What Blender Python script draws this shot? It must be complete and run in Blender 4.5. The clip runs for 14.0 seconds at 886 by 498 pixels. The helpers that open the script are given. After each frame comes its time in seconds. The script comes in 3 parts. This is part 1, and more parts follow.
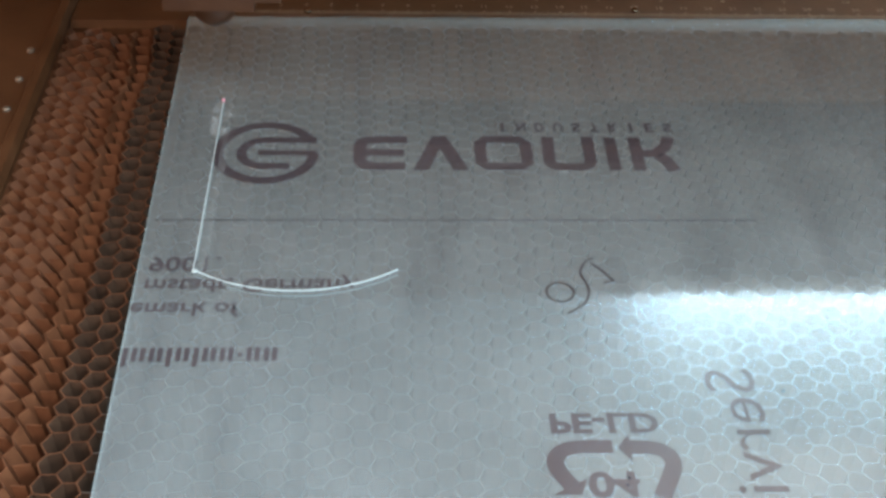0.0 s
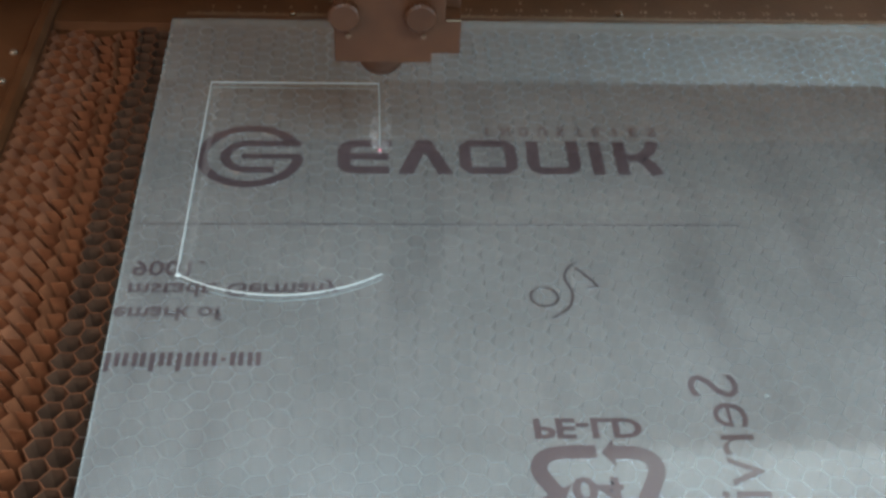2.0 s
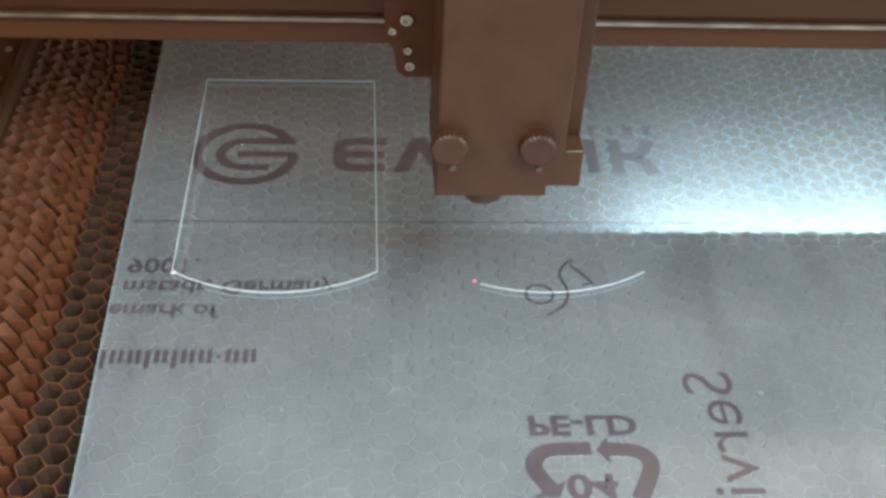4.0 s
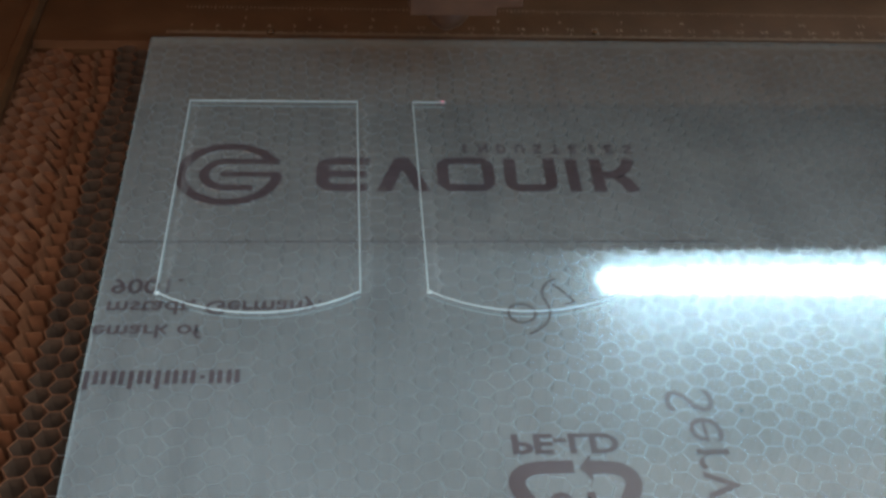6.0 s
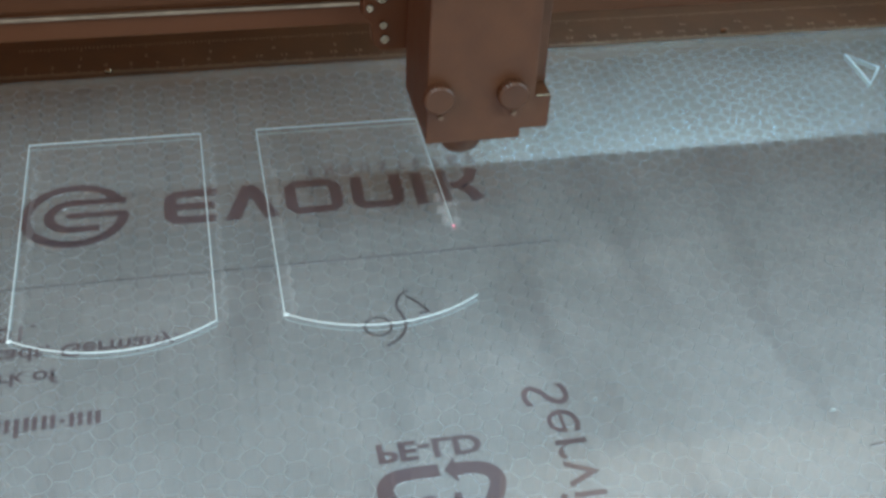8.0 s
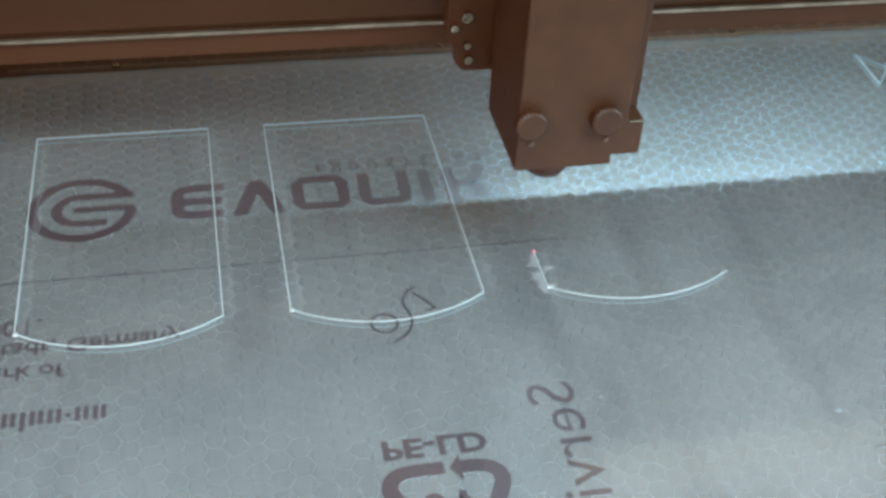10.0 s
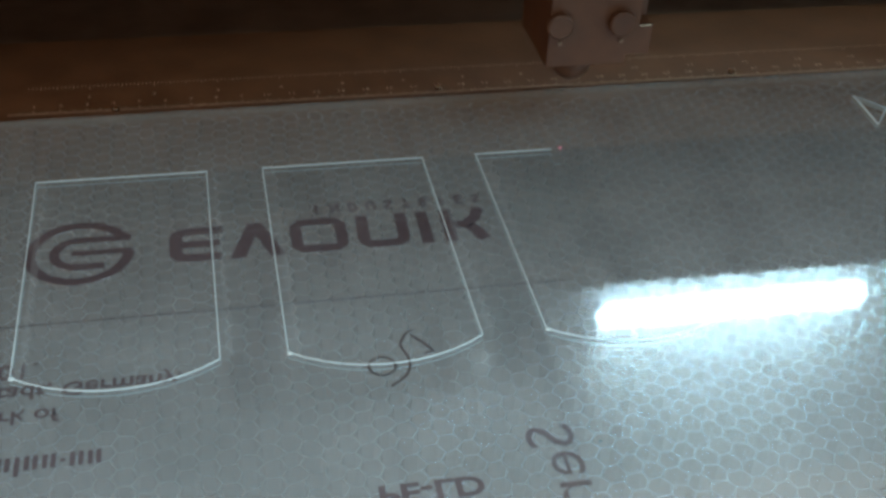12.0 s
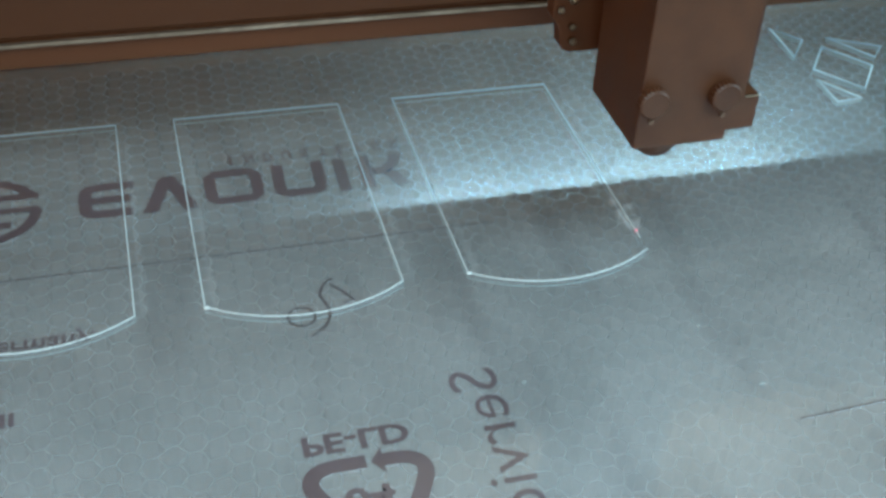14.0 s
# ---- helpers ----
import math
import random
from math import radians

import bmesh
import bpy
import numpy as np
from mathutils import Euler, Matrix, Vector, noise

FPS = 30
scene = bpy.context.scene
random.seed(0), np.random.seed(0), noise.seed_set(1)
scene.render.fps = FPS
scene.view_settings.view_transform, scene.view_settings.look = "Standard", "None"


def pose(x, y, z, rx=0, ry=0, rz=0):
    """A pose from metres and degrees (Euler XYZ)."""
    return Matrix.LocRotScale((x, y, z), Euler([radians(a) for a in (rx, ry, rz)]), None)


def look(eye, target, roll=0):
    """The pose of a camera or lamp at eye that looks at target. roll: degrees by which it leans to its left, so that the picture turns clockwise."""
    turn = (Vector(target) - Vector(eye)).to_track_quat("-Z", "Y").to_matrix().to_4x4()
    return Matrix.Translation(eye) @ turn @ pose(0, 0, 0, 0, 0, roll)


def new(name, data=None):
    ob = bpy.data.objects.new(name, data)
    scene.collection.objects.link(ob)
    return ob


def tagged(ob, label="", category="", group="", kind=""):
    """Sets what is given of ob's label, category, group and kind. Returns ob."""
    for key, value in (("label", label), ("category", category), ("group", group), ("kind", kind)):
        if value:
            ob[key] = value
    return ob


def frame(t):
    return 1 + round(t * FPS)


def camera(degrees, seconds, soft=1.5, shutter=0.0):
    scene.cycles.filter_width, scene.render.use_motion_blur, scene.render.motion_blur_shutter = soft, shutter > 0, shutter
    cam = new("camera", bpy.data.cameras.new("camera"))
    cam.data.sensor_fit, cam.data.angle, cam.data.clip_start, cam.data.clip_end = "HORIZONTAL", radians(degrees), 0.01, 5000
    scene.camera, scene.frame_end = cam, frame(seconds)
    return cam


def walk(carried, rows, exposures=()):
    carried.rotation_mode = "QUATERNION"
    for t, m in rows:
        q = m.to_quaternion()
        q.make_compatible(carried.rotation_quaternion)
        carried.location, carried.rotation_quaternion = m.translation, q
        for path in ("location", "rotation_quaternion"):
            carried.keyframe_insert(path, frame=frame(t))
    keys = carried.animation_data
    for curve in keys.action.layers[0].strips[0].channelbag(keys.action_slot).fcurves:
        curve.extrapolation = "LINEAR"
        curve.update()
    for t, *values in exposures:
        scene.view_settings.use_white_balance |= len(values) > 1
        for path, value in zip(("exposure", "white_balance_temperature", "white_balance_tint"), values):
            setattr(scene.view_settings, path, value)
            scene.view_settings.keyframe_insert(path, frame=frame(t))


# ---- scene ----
# World origin: top face of the acrylic sheet at the back corner of the first cut outline.
# X runs along the gantry beam, Y towards the back of the machine, Z up.

CAMERA_ROWS = [
    (0, 0.0549, -0.3782, 0.2360, 50.19, -1.85, -2.29),
    (0.5, 0.0544, -0.3780, 0.2364, 50.25, -2.27, -2.69),
    (1, 0.0550, -0.3780, 0.2370, 50.16, -2.39, -2.64),
    (1.5, 0.0547, -0.3782, 0.2362, 50.25, -2.44, -2.71),
    (2, 0.0548, -0.3772, 0.2369, 50.21, -2.42, -2.80),
    (2.5, 0.0549, -0.3776, 0.2373, 50.00, -2.37, -2.74),
    (5, 0.0553, -0.3782, 0.2369, 50.53, -2.71, -3.20),
    (5.5, 0.0555, -0.3787, 0.2380, 50.81, -2.75, -3.42),
    (6, 0.0552, -0.3789, 0.2387, 51.00, -2.86, -3.66),
    (6.3, 0.0590, -0.3803, 0.2387, 51.11, -2.01, -4.48),
    (6.5, 0.0615, -0.3812, 0.2388, 51.57, -1.44, -8.41),
    (6.7, 0.0613, -0.3830, 0.2398, 52.01, -1.85, -12.47),
    (7, 0.0611, -0.3856, 0.2413, 52.67, -2.45, -13.08),
    (7.5, 0.0608, -0.3857, 0.2428, 52.26, -2.27, -12.05),
    (8, 0.0605, -0.3865, 0.2426, 52.33, -2.53, -11.61),
    (10.5, 0.0603, -0.3860, 0.2428, 52.09, -2.76, -11.07),
    (11, 0.0605, -0.3860, 0.2428, 52.25, -2.69, -11.25),
    (11.5, 0.0604, -0.3864, 0.2431, 52.25, -2.66, -11.36),
    (12, 0.0621, -0.3854, 0.2419, 54.12, -2.50, -11.08),
    (12.3, 0.0651, -0.3843, 0.2388, 53.61, -3.08, -13.96),
    (12.5, 0.0670, -0.3836, 0.2368, 51.95, -3.47, -15.57),
    (12.7, 0.0672, -0.3834, 0.2367, 51.60, -3.09, -15.94),
    (13, 0.0674, -0.3832, 0.2365, 51.60, -2.53, -15.54),
    (13.5, 0.0674, -0.3839, 0.2367, 51.96, -2.60, -15.08),
    (14, 0.0679, -0.3829, 0.2380, 51.89, -2.68, -14.82),
]

# the clip's camera closes down whenever the lamp's reflection comes into view
EXPOSURES = [(0.0, 0.36, 6500, 15), (0.25, -0.12, 6500, 15), (0.5, -0.22, 6500, 15), (1.4, -0.32, 6500, 15), (1.7, 0.0, 6650, 16), (2.1, 0.2, 6700, 16), (2.5, 0.38, 6750, 17),
             (5.2, 0.46, 6700, 17), (5.5, 0.42, 6650, 16), (5.9, -0.25, 6500, 15), (6.4, -0.55, 6200, 10), (7.05, -0.85, 6020, 5), (7.3, -0.1, 6250, 9),
             (7.7, 0.41, 6350, 12), (10.8, 0.42, 6350, 11), (11.1, 0.15, 6250, 9), (11.3, -0.33, 6150, 7), (11.6, -0.33, 6200, 7), (12.0, -0.2, 6400, 10), (12.5, -0.4, 6100, 6), (12.9, -0.01, 6150, 7), (13.4, 0.24, 6220, 9),
             (14.0, 0.22, 6100, 6)]
cam = camera(40.0, 14.0, soft=3.0)
walk(cam, [(r[0], pose(*r[1:])) for r in CAMERA_ROWS],
     exposures=EXPOSURES)

# ---------------------------------------------------------------- light
world = bpy.data.worlds.new("room_dusk")
scene.world = world
world.use_nodes = True
world.node_tree.nodes["Background"].inputs[0].default_value = (0.55, 0.7, 0.85, 1)
world.node_tree.nodes["Background"].inputs[1].default_value = 0.15

# cool fill from above, added; no such source is seen
cool_light = bpy.data.lights.new("cool_fill", "AREA")
cool_light.shape, cool_light.size, cool_light.size_y = "RECTANGLE", 2.0, 1.9
cool_light.energy, cool_light.color = 113.0, (0.67, 0.90, 1.0)
cool_lamp = new("cool_fill", cool_light)
cool_lamp.matrix_world = pose(1.04, -0.95, 1.74)

# warm fill from the left, added together with its unseen window
warm_light = bpy.data.lights.new("warm_fill", "AREA")
warm_light.shape, warm_light.size, warm_light.size_y = "RECTANGLE", 1.1, 0.8
warm_light.energy, warm_light.color = 10.5, (1.0, 0.58, 0.32)
warm_lamp = new("warm_fill", warm_light)
warm_lamp.matrix_world = look((-1.08, -0.85, 0.92), (0.0, 0.05, 0.0))

bar_light = bpy.data.lights.new("light_bar_leds", "AREA")
bar_light.shape, bar_light.size, bar_light.size_y = "RECTANGLE", 0.246, 0.003
bar_light.energy, bar_light.color = 0.86, (0.55, 0.87, 1.0)
bar_lamp = new("light_bar_leds", bar_light)
bar_lamp.matrix_world = pose(0.326, 0.1425, 0.2085, -80)

TUBE_GLOW = 12.0


# ---------------------------------------------------------------- materials
def node_material(name):
    m = bpy.data.materials.new(name)
    m.use_nodes = True
    nt = m.node_tree
    return m, nt, nt.nodes["Principled BSDF"], nt.nodes["Material Output"]


def noise_ramp(nt, scale, lo, hi, detail=6.0, coords="Object", stretch=(1, 1, 1), p0=0.35, p1=0.65):
    tc = nt.nodes.new("ShaderNodeTexCoord")
    mp = nt.nodes.new("ShaderNodeMapping")
    mp.inputs["Scale"].default_value = stretch
    nz = nt.nodes.new("ShaderNodeTexNoise")
    nz.inputs["Scale"].default_value, nz.inputs["Detail"].default_value = scale, detail
    rp = nt.nodes.new("ShaderNodeValToRGB")
    rp.color_ramp.elements[0].color, rp.color_ramp.elements[1].color = (*lo, 1), (*hi, 1)
    rp.color_ramp.elements[0].position, rp.color_ramp.elements[1].position = p0, p1
    nt.links.new(tc.outputs[coords], mp.inputs["Vector"])
    nt.links.new(mp.outputs[0], nz.inputs["Vector"])
    nt.links.new(nz.outputs["Fac"], rp.inputs["Fac"])
    return rp.outputs["Color"], nz.outputs["Fac"]


def surface(name, lo, hi, scale, rough=0.5, metal=0.0, bump=0.0, stretch=(1, 1, 1), spec=0.5, fine=None):
    """A worn surface: two colours over noise, roughness varied by the same noise, fine relief."""
    m, nt, bsdf, out = node_material(name)
    col, fac = noise_ramp(nt, scale, lo, hi, stretch=stretch)
    nt.links.new(col, bsdf.inputs["Base Color"])
    bsdf.inputs["Metallic"].default_value = metal
    bsdf.inputs["Specular IOR Level"].default_value = spec
    mr = nt.nodes.new("ShaderNodeMapRange")
    mr.inputs["To Min"].default_value, mr.inputs["To Max"].default_value = max(0.02, rough - 0.1), rough + 0.1
    nt.links.new(fac, mr.inputs["Value"])
    nt.links.new(mr.outputs[0], bsdf.inputs["Roughness"])
    if bump:
        _, f2 = noise_ramp(nt, fine or scale * 8, (0, 0, 0), (1, 1, 1))
        bp = nt.nodes.new("ShaderNodeBump")
        bp.inputs["Strength"].default_value, bp.inputs["Distance"].default_value = bump, 0.0004
        nt.links.new(f2, bp.inputs["Height"])
        nt.links.new(bp.outputs[0], bsdf.inputs["Normal"])
    return m


HAZE = 0.18


def film_material(name, body_lo, body_hi, clear, tint, rough, gloss=True):
    """Clear acrylic under a milky film: part of the light goes straight through, part scatters, the face mirrors."""
    m, nt, bsdf, out = node_material(name)
    nt.nodes.remove(bsdf)
    col, fac = noise_ramp(nt, 26.0, body_lo, body_hi, detail=8)
    dif = nt.nodes.new("ShaderNodeBsdfDiffuse")
    tra = nt.nodes.new("ShaderNodeBsdfTransparent")
    tra.inputs["Color"].default_value = (*tint, 1)
    glo = nt.nodes.new("ShaderNodeBsdfGlossy")
    glo.distribution = "BECKMANN"
    glo.inputs["Roughness"].default_value = rough
    face = nt.nodes.new("ShaderNodeLayerWeight")
    face.inputs["Blend"].default_value = 0.5
    curve = nt.nodes.new("ShaderNodeMath")
    curve.operation = "POWER"
    curve.inputs[1].default_value = 5.0
    fre = nt.nodes.new("ShaderNodeMath")
    fre.operation = "MULTIPLY_ADD"
    fre.inputs[1].default_value, fre.inputs[2].default_value = 0.96, 0.04
    nt.links.new(face.outputs["Facing"], curve.inputs[0])
    nt.links.new(curve.outputs[0], fre.inputs[0])
    m1, m2 = nt.nodes.new("ShaderNodeMixShader"), nt.nodes.new("ShaderNodeMixShader")
    _, f2 = noise_ramp(nt, 300.0, (0, 0, 0), (1, 1, 1), detail=4)
    mr = nt.nodes.new("ShaderNodeMapRange")
    mr.inputs["To Min"].default_value, mr.inputs["To Max"].default_value = clear - 0.02, clear + 0.02
    nt.links.new(f2, mr.inputs["Value"])
    nt.links.new(mr.outputs[0], m1.inputs[0])
    # long faint smears from handling
    smear, _ = noise_ramp(nt, 22.0, (0.80, 0.80, 0.81), (1, 1, 1), detail=3, stretch=(2.2, 0.5, 1), p0=0.30, p1=0.48)
    worn = nt.nodes.new("ShaderNodeMix")
    worn.data_type, worn.blend_type = "RGBA", "MULTIPLY"
    worn.inputs[0].default_value = 1.0
    nt.links.new(col, worn.inputs[6])
    nt.links.new(smear, worn.inputs[7])
    nt.links.new(worn.outputs[2], dif.inputs["Color"])
    nt.links.new(dif.outputs[0], m1.inputs[1])
    nt.links.new(tra.outputs[0], m1.inputs[2])
    # the film's fine texture spreads a share of the mirror image into a wide haze
    haze = nt.nodes.new("ShaderNodeBsdfGlossy")
    haze.inputs["Roughness"].default_value = 0.265
    m3 = nt.nodes.new("ShaderNodeMixShader")
    m3.inputs[0].default_value = HAZE
    nt.links.new(m1.outputs[0], m3.inputs[1])
    nt.links.new(haze.outputs[0], m3.inputs[2])
    # film and panel together mirror at several faces, one behind the other
    layers = nt.nodes.new("ShaderNodeMath")
    layers.operation, layers.use_clamp = "MULTIPLY", True
    layers.inputs[1].default_value = 3.1
    nt.links.new(fre.outputs[0], layers.inputs[0])
    nt.links.new(layers.outputs[0], m2.inputs[0])
    nt.links.new(m3.outputs[0], m2.inputs[1])
    nt.links.new(glo.outputs[0], m2.inputs[2])
    nt.links.new((m2 if gloss else m1).outputs[0], out.inputs["Surface"])
    return m


def glow(name, color, strength):
    m, nt, bsdf, out = node_material(name)
    nt.nodes.remove(bsdf)
    em = nt.nodes.new("ShaderNodeEmission")
    em.inputs[0].default_value, em.inputs[1].default_value = (*color, 1), strength
    nt.links.new(em.outputs[0], out.inputs["Surface"])
    return m


FILM = film_material("milky_protective_film", (0.50, 0.55, 0.56), (0.60, 0.65, 0.66), 0.70, (0.80, 0.93, 0.98), 0.088)
EDGE = film_material("acrylic_cut_edge", (0.45, 0.47, 0.46), (0.60, 0.62, 0.60), 0.68, (0.9, 0.97, 0.97), 0.15, gloss=False)
CLEAR = film_material("clear_underside", (0.6, 0.66, 0.66), (0.66, 0.7, 0.7), 0.94, (0.97, 1, 1), 0.1, gloss=False)
KERF = film_material("melted_kerf", (0.50, 0.56, 0.56), (0.68, 0.73, 0.73), 0.22, (0.9, 1, 1), 0.2, gloss=False)
WALLED = film_material("frosted_kerf_wall", (0.50, 0.56, 0.56), (0.68, 0.73, 0.73), 0.86, (0.95, 1, 1), 0.2, gloss=False)
RESIDUE = film_material("pale_vapour_residue", (0.62, 0.66, 0.66), (0.76, 0.80, 0.80), 0.94, (1, 1, 1), 0.2, gloss=False)
INK = film_material("grey_print_ink", (0.074, 0.059, 0.068), (0.11, 0.090, 0.102), 0.14, (0.7, 0.66, 0.68), 0.065)
PEN = film_material("felt_pen_line", (0.05, 0.045, 0.05), (0.09, 0.08, 0.09), 0.2, (0.6, 0.6, 0.6), 0.1)
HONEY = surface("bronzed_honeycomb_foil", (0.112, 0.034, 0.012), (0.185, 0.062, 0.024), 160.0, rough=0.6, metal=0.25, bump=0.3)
# lit copy of the foil for the rims under the sheet
RIM = surface("lit_foil_rims", (0.50, 0.46, 0.42), (0.66, 0.62, 0.58), 220.0, rough=0.40, metal=1.0)
# matte dark brown; on cell walls it stands in for the shade inside
MATTE_SHADE = surface("matte_dark_brown_cell_shade", (0.040, 0.017, 0.008), (0.070, 0.031, 0.015), 160.0, rough=0.65, bump=0.2)
TRAY = surface("sooty_tray_steel", (0.05, 0.035, 0.025), (0.10, 0.07, 0.05), 40.0, rough=0.6, metal=0.2, bump=0.2)
# frame brown, made paler to carry the haze over dark metal
FRAME = surface("haze_lifted_brown_anodising", (0.074, 0.028, 0.011), (0.108, 0.043, 0.018), 60.0, rough=0.5, metal=0.2, bump=0.2, spec=0.25)
# unseen inner faces, coloured orange-brown to warm what the film mirrors
INNER = surface("orange_brown_warm_bounce", (0.46, 0.19, 0.075), (0.56, 0.25, 0.11), 20.0, rough=0.5, bump=0.15)
# beam brown, likewise raised in colour for the veil of haze
BEAM = surface("haze_lifted_brown_lacquer", (0.058, 0.0205, 0.0080), (0.078, 0.0285, 0.0118), 30.0, rough=0.55, bump=0.15, stretch=(0.2, 1, 1), spec=0.15)
# warm haze over the dark head is mixed into these two browns
HEAD = surface("haze_browned_head_plate", (0.050, 0.018, 0.0075), (0.066, 0.025, 0.0105), 90.0, rough=0.5, bump=0.2, spec=0.25)
KNOB = surface("haze_browned_knurled_metal", (0.044, 0.016, 0.0066), (0.058, 0.022, 0.0094), 120.0, rough=0.42, bump=0.2, spec=0.3)
STEEL = surface("worn_bolt_steel", (0.32, 0.25, 0.18), (0.48, 0.39, 0.30), 300.0, rough=0.25, metal=1.0)
DULL = surface("dull_brown_steel", (0.10, 0.06, 0.04), (0.17, 0.11, 0.075), 200.0, rough=0.4, metal=0.5)
STRIP = surface("tarnished_strip_steel", (0.20, 0.15, 0.11), (0.32, 0.25, 0.19), 120.0, rough=0.45, metal=0.8)
MARK = surface("engraved_pale_marks", (0.22, 0.135, 0.085), (0.32, 0.21, 0.135), 400.0, rough=0.6)
WALL = surface("room_plaster", (0.55, 0.53, 0.5), (0.66, 0.64, 0.6), 3.0, rough=0.85, bump=0.2)
CEIL = surface("room_ceiling_paint", (0.72, 0.73, 0.73), (0.8, 0.8, 0.8), 2.0, rough=0.9, bump=0.1)
FLOORM = surface("room_floor_lino", (0.2, 0.19, 0.18), (0.28, 0.27, 0.25), 5.0, rough=0.5, bump=0.1)
TUBE = glow("lit_light_strip", (0.62, 0.89, 1.0), TUBE_GLOW)
WHITE_PLASTIC = surface("white_lamp_housing", (0.7, 0.7, 0.68), (0.8, 0.8, 0.78), 30.0, rough=0.4)
SPOT = glow("laser_spot_glow", (1.0, 0.36, 0.45), 1.0)
GLASS = film_material("window_glass", (0.9, 0.9, 0.9), (0.9, 0.9, 0.9), 0.93, (1, 1, 1), 0.02)


# ---------------------------------------------------------------- mesh helpers
def box(bm, x0, x1, y0, y1, z0, z1, bevel=0.0):
    vs = [bm.verts.new(p) for p in ((x0, y0, z0), (x1, y0, z0), (x1, y1, z0), (x0, y1, z0),
                                    (x0, y0, z1), (x1, y0, z1), (x1, y1, z1), (x0, y1, z1))]
    fs = [bm.faces.new([vs[i] for i in f]) for f in
          ((3, 2, 1, 0), (4, 5, 6, 7), (0, 1, 5, 4), (1, 2, 6, 5), (2, 3, 7, 6), (3, 0, 4, 7))]
    if bevel:
        es = list({e for f in fs for e in f.edges})
        bmesh.ops.bevel(bm, geom=es, offset=bevel, segments=2, affect="EDGES", profile=0.6)
    return bm


def extrude_profile(bm, pts, axis, a, b, bevel=0.0):
    """A closed profile, swept along axis from a to b. pts are the two other coordinates in order."""
    def at(u, v, w):
        return {"x": (w, u, v), "y": (u, w, v), "z": (u, v, w)}[axis]
    lo = [bm.verts.new(at(u, v, a)) for u, v in pts]
    hi = [bm.verts.new(at(u, v, b)) for u, v in pts]
    n = len(pts)
    fs = [bm.faces.new(lo[::-1]), bm.faces.new(hi)]
    for i in range(n):
        fs.append(bm.faces.new((lo[i], lo[(i + 1) % n], hi[(i + 1) % n], hi[i])))
    bmesh.ops.recalc_face_normals(bm, faces=fs)
    if bevel:
        es = list({e for f in fs for e in f.edges})
        bmesh.ops.bevel(bm, geom=es, offset=bevel, segments=2, affect="EDGES", profile=0.6)
    return bm


def lathe(bm, prof, axis="z", centre=(0, 0, 0), n=32):
    """Turn (radius, height) pairs round an axis through centre."""
    cx, cy, cz = centre
    rings = []
    for r, h in prof:
        ring = []
        for k in range(n):
            a = 2 * math.pi * k / n
            u, v = r * math.cos(a), r * math.sin(a)
            p = {"z": (u, v, h), "y": (u, h, v), "x": (h, u, v)}[axis]
            ring.append(bm.verts.new((p[0] + cx, p[1] + cy, p[2] + cz)))
        rings.append(ring)
    fs = []
    for a, b in zip(rings, rings[1:]):
        for k in range(n):
            fs.append(bm.faces.new((a[k], a[(k + 1) % n], b[(k + 1) % n], b[k])))
    fs += [bm.faces.new(rings[0]), bm.faces.new(rings[-1])]
    bmesh.ops.recalc_face_normals(bm, faces=fs)
    return bm


def mesh_of(name, bm, material, smooth=False):
    me = bpy.data.meshes.new(name)
    bm.to_mesh(me)
    bm.free()
    for m in material if isinstance(material, (list, tuple)) else [material]:
        me.materials.append(m)
    if smooth:
        for p in me.polygons:
            p.use_smooth = True
    return me


def part(name, bm, material, parent=None, label="", smooth=False, at=None):
    ob = new(name, mesh_of(name, bm, material, smooth))
    if parent is not None:
        ob.parent = parent
    if at is not None:
        ob.matrix_basis = at
    if label:
        tagged(ob, label)
    return ob


def thing(name, label, category, at=None, group="", kind=""):
    ob = new(name)
    ob.empty_display_size = 0.02
    if at is not None:
        ob.matrix_basis = at
    return tagged(ob, label, category, group, kind)


def ribbon(bm, pts, width, z0, z1, closed=False):
    """A flat band of the given width and height along a line of points."""
    n = len(pts)
    left, right = [], []
    for i, (x, y) in enumerate(pts):
        a = pts[i - 1] if i or closed else pts[i]
        b = pts[(i + 1) % n] if i < n - 1 or closed else pts[i]
        dx, dy = b[0] - a[0], b[1] - a[1]
        l = math.hypot(dx, dy) or 1.0
        nx, ny = -dy / l * width / 2, dx / l * width / 2
        left.append((x + nx, y + ny))
        right.append((x - nx, y - ny))
    v = [[bm.verts.new((*p, z)) for p in side] for side in (left, right) for z in (z0, z1)]
    l0, l1, r0, r1 = v
    for i in range(n if closed else n - 1):
        j = (i + 1) % n
        bm.faces.new((l1[i], r1[i], r1[j], l1[j]))
        bm.faces.new((l0[j], r0[j], r0[i], l0[i]))
        bm.faces.new((l0[i], l1[i], l1[j], l0[j]))
        bm.faces.new((r0[j], r1[j], r1[i], r0[i]))
    if not closed:
        bm.faces.new((l0[0], r0[0], r1[0], l1[0]))
        bm.faces.new((l1[-1], r1[-1], r0[-1], l0[-1]))
    return bm


def arc(cx, cy, rx, ry, a0, a1, n=16):
    return [(cx + rx * math.cos(radians(a0 + (a1 - a0) * k / n)), cy + ry * math.sin(radians(a0 + (a1 - a0) * k / n)))
            for k in range(n + 1)]


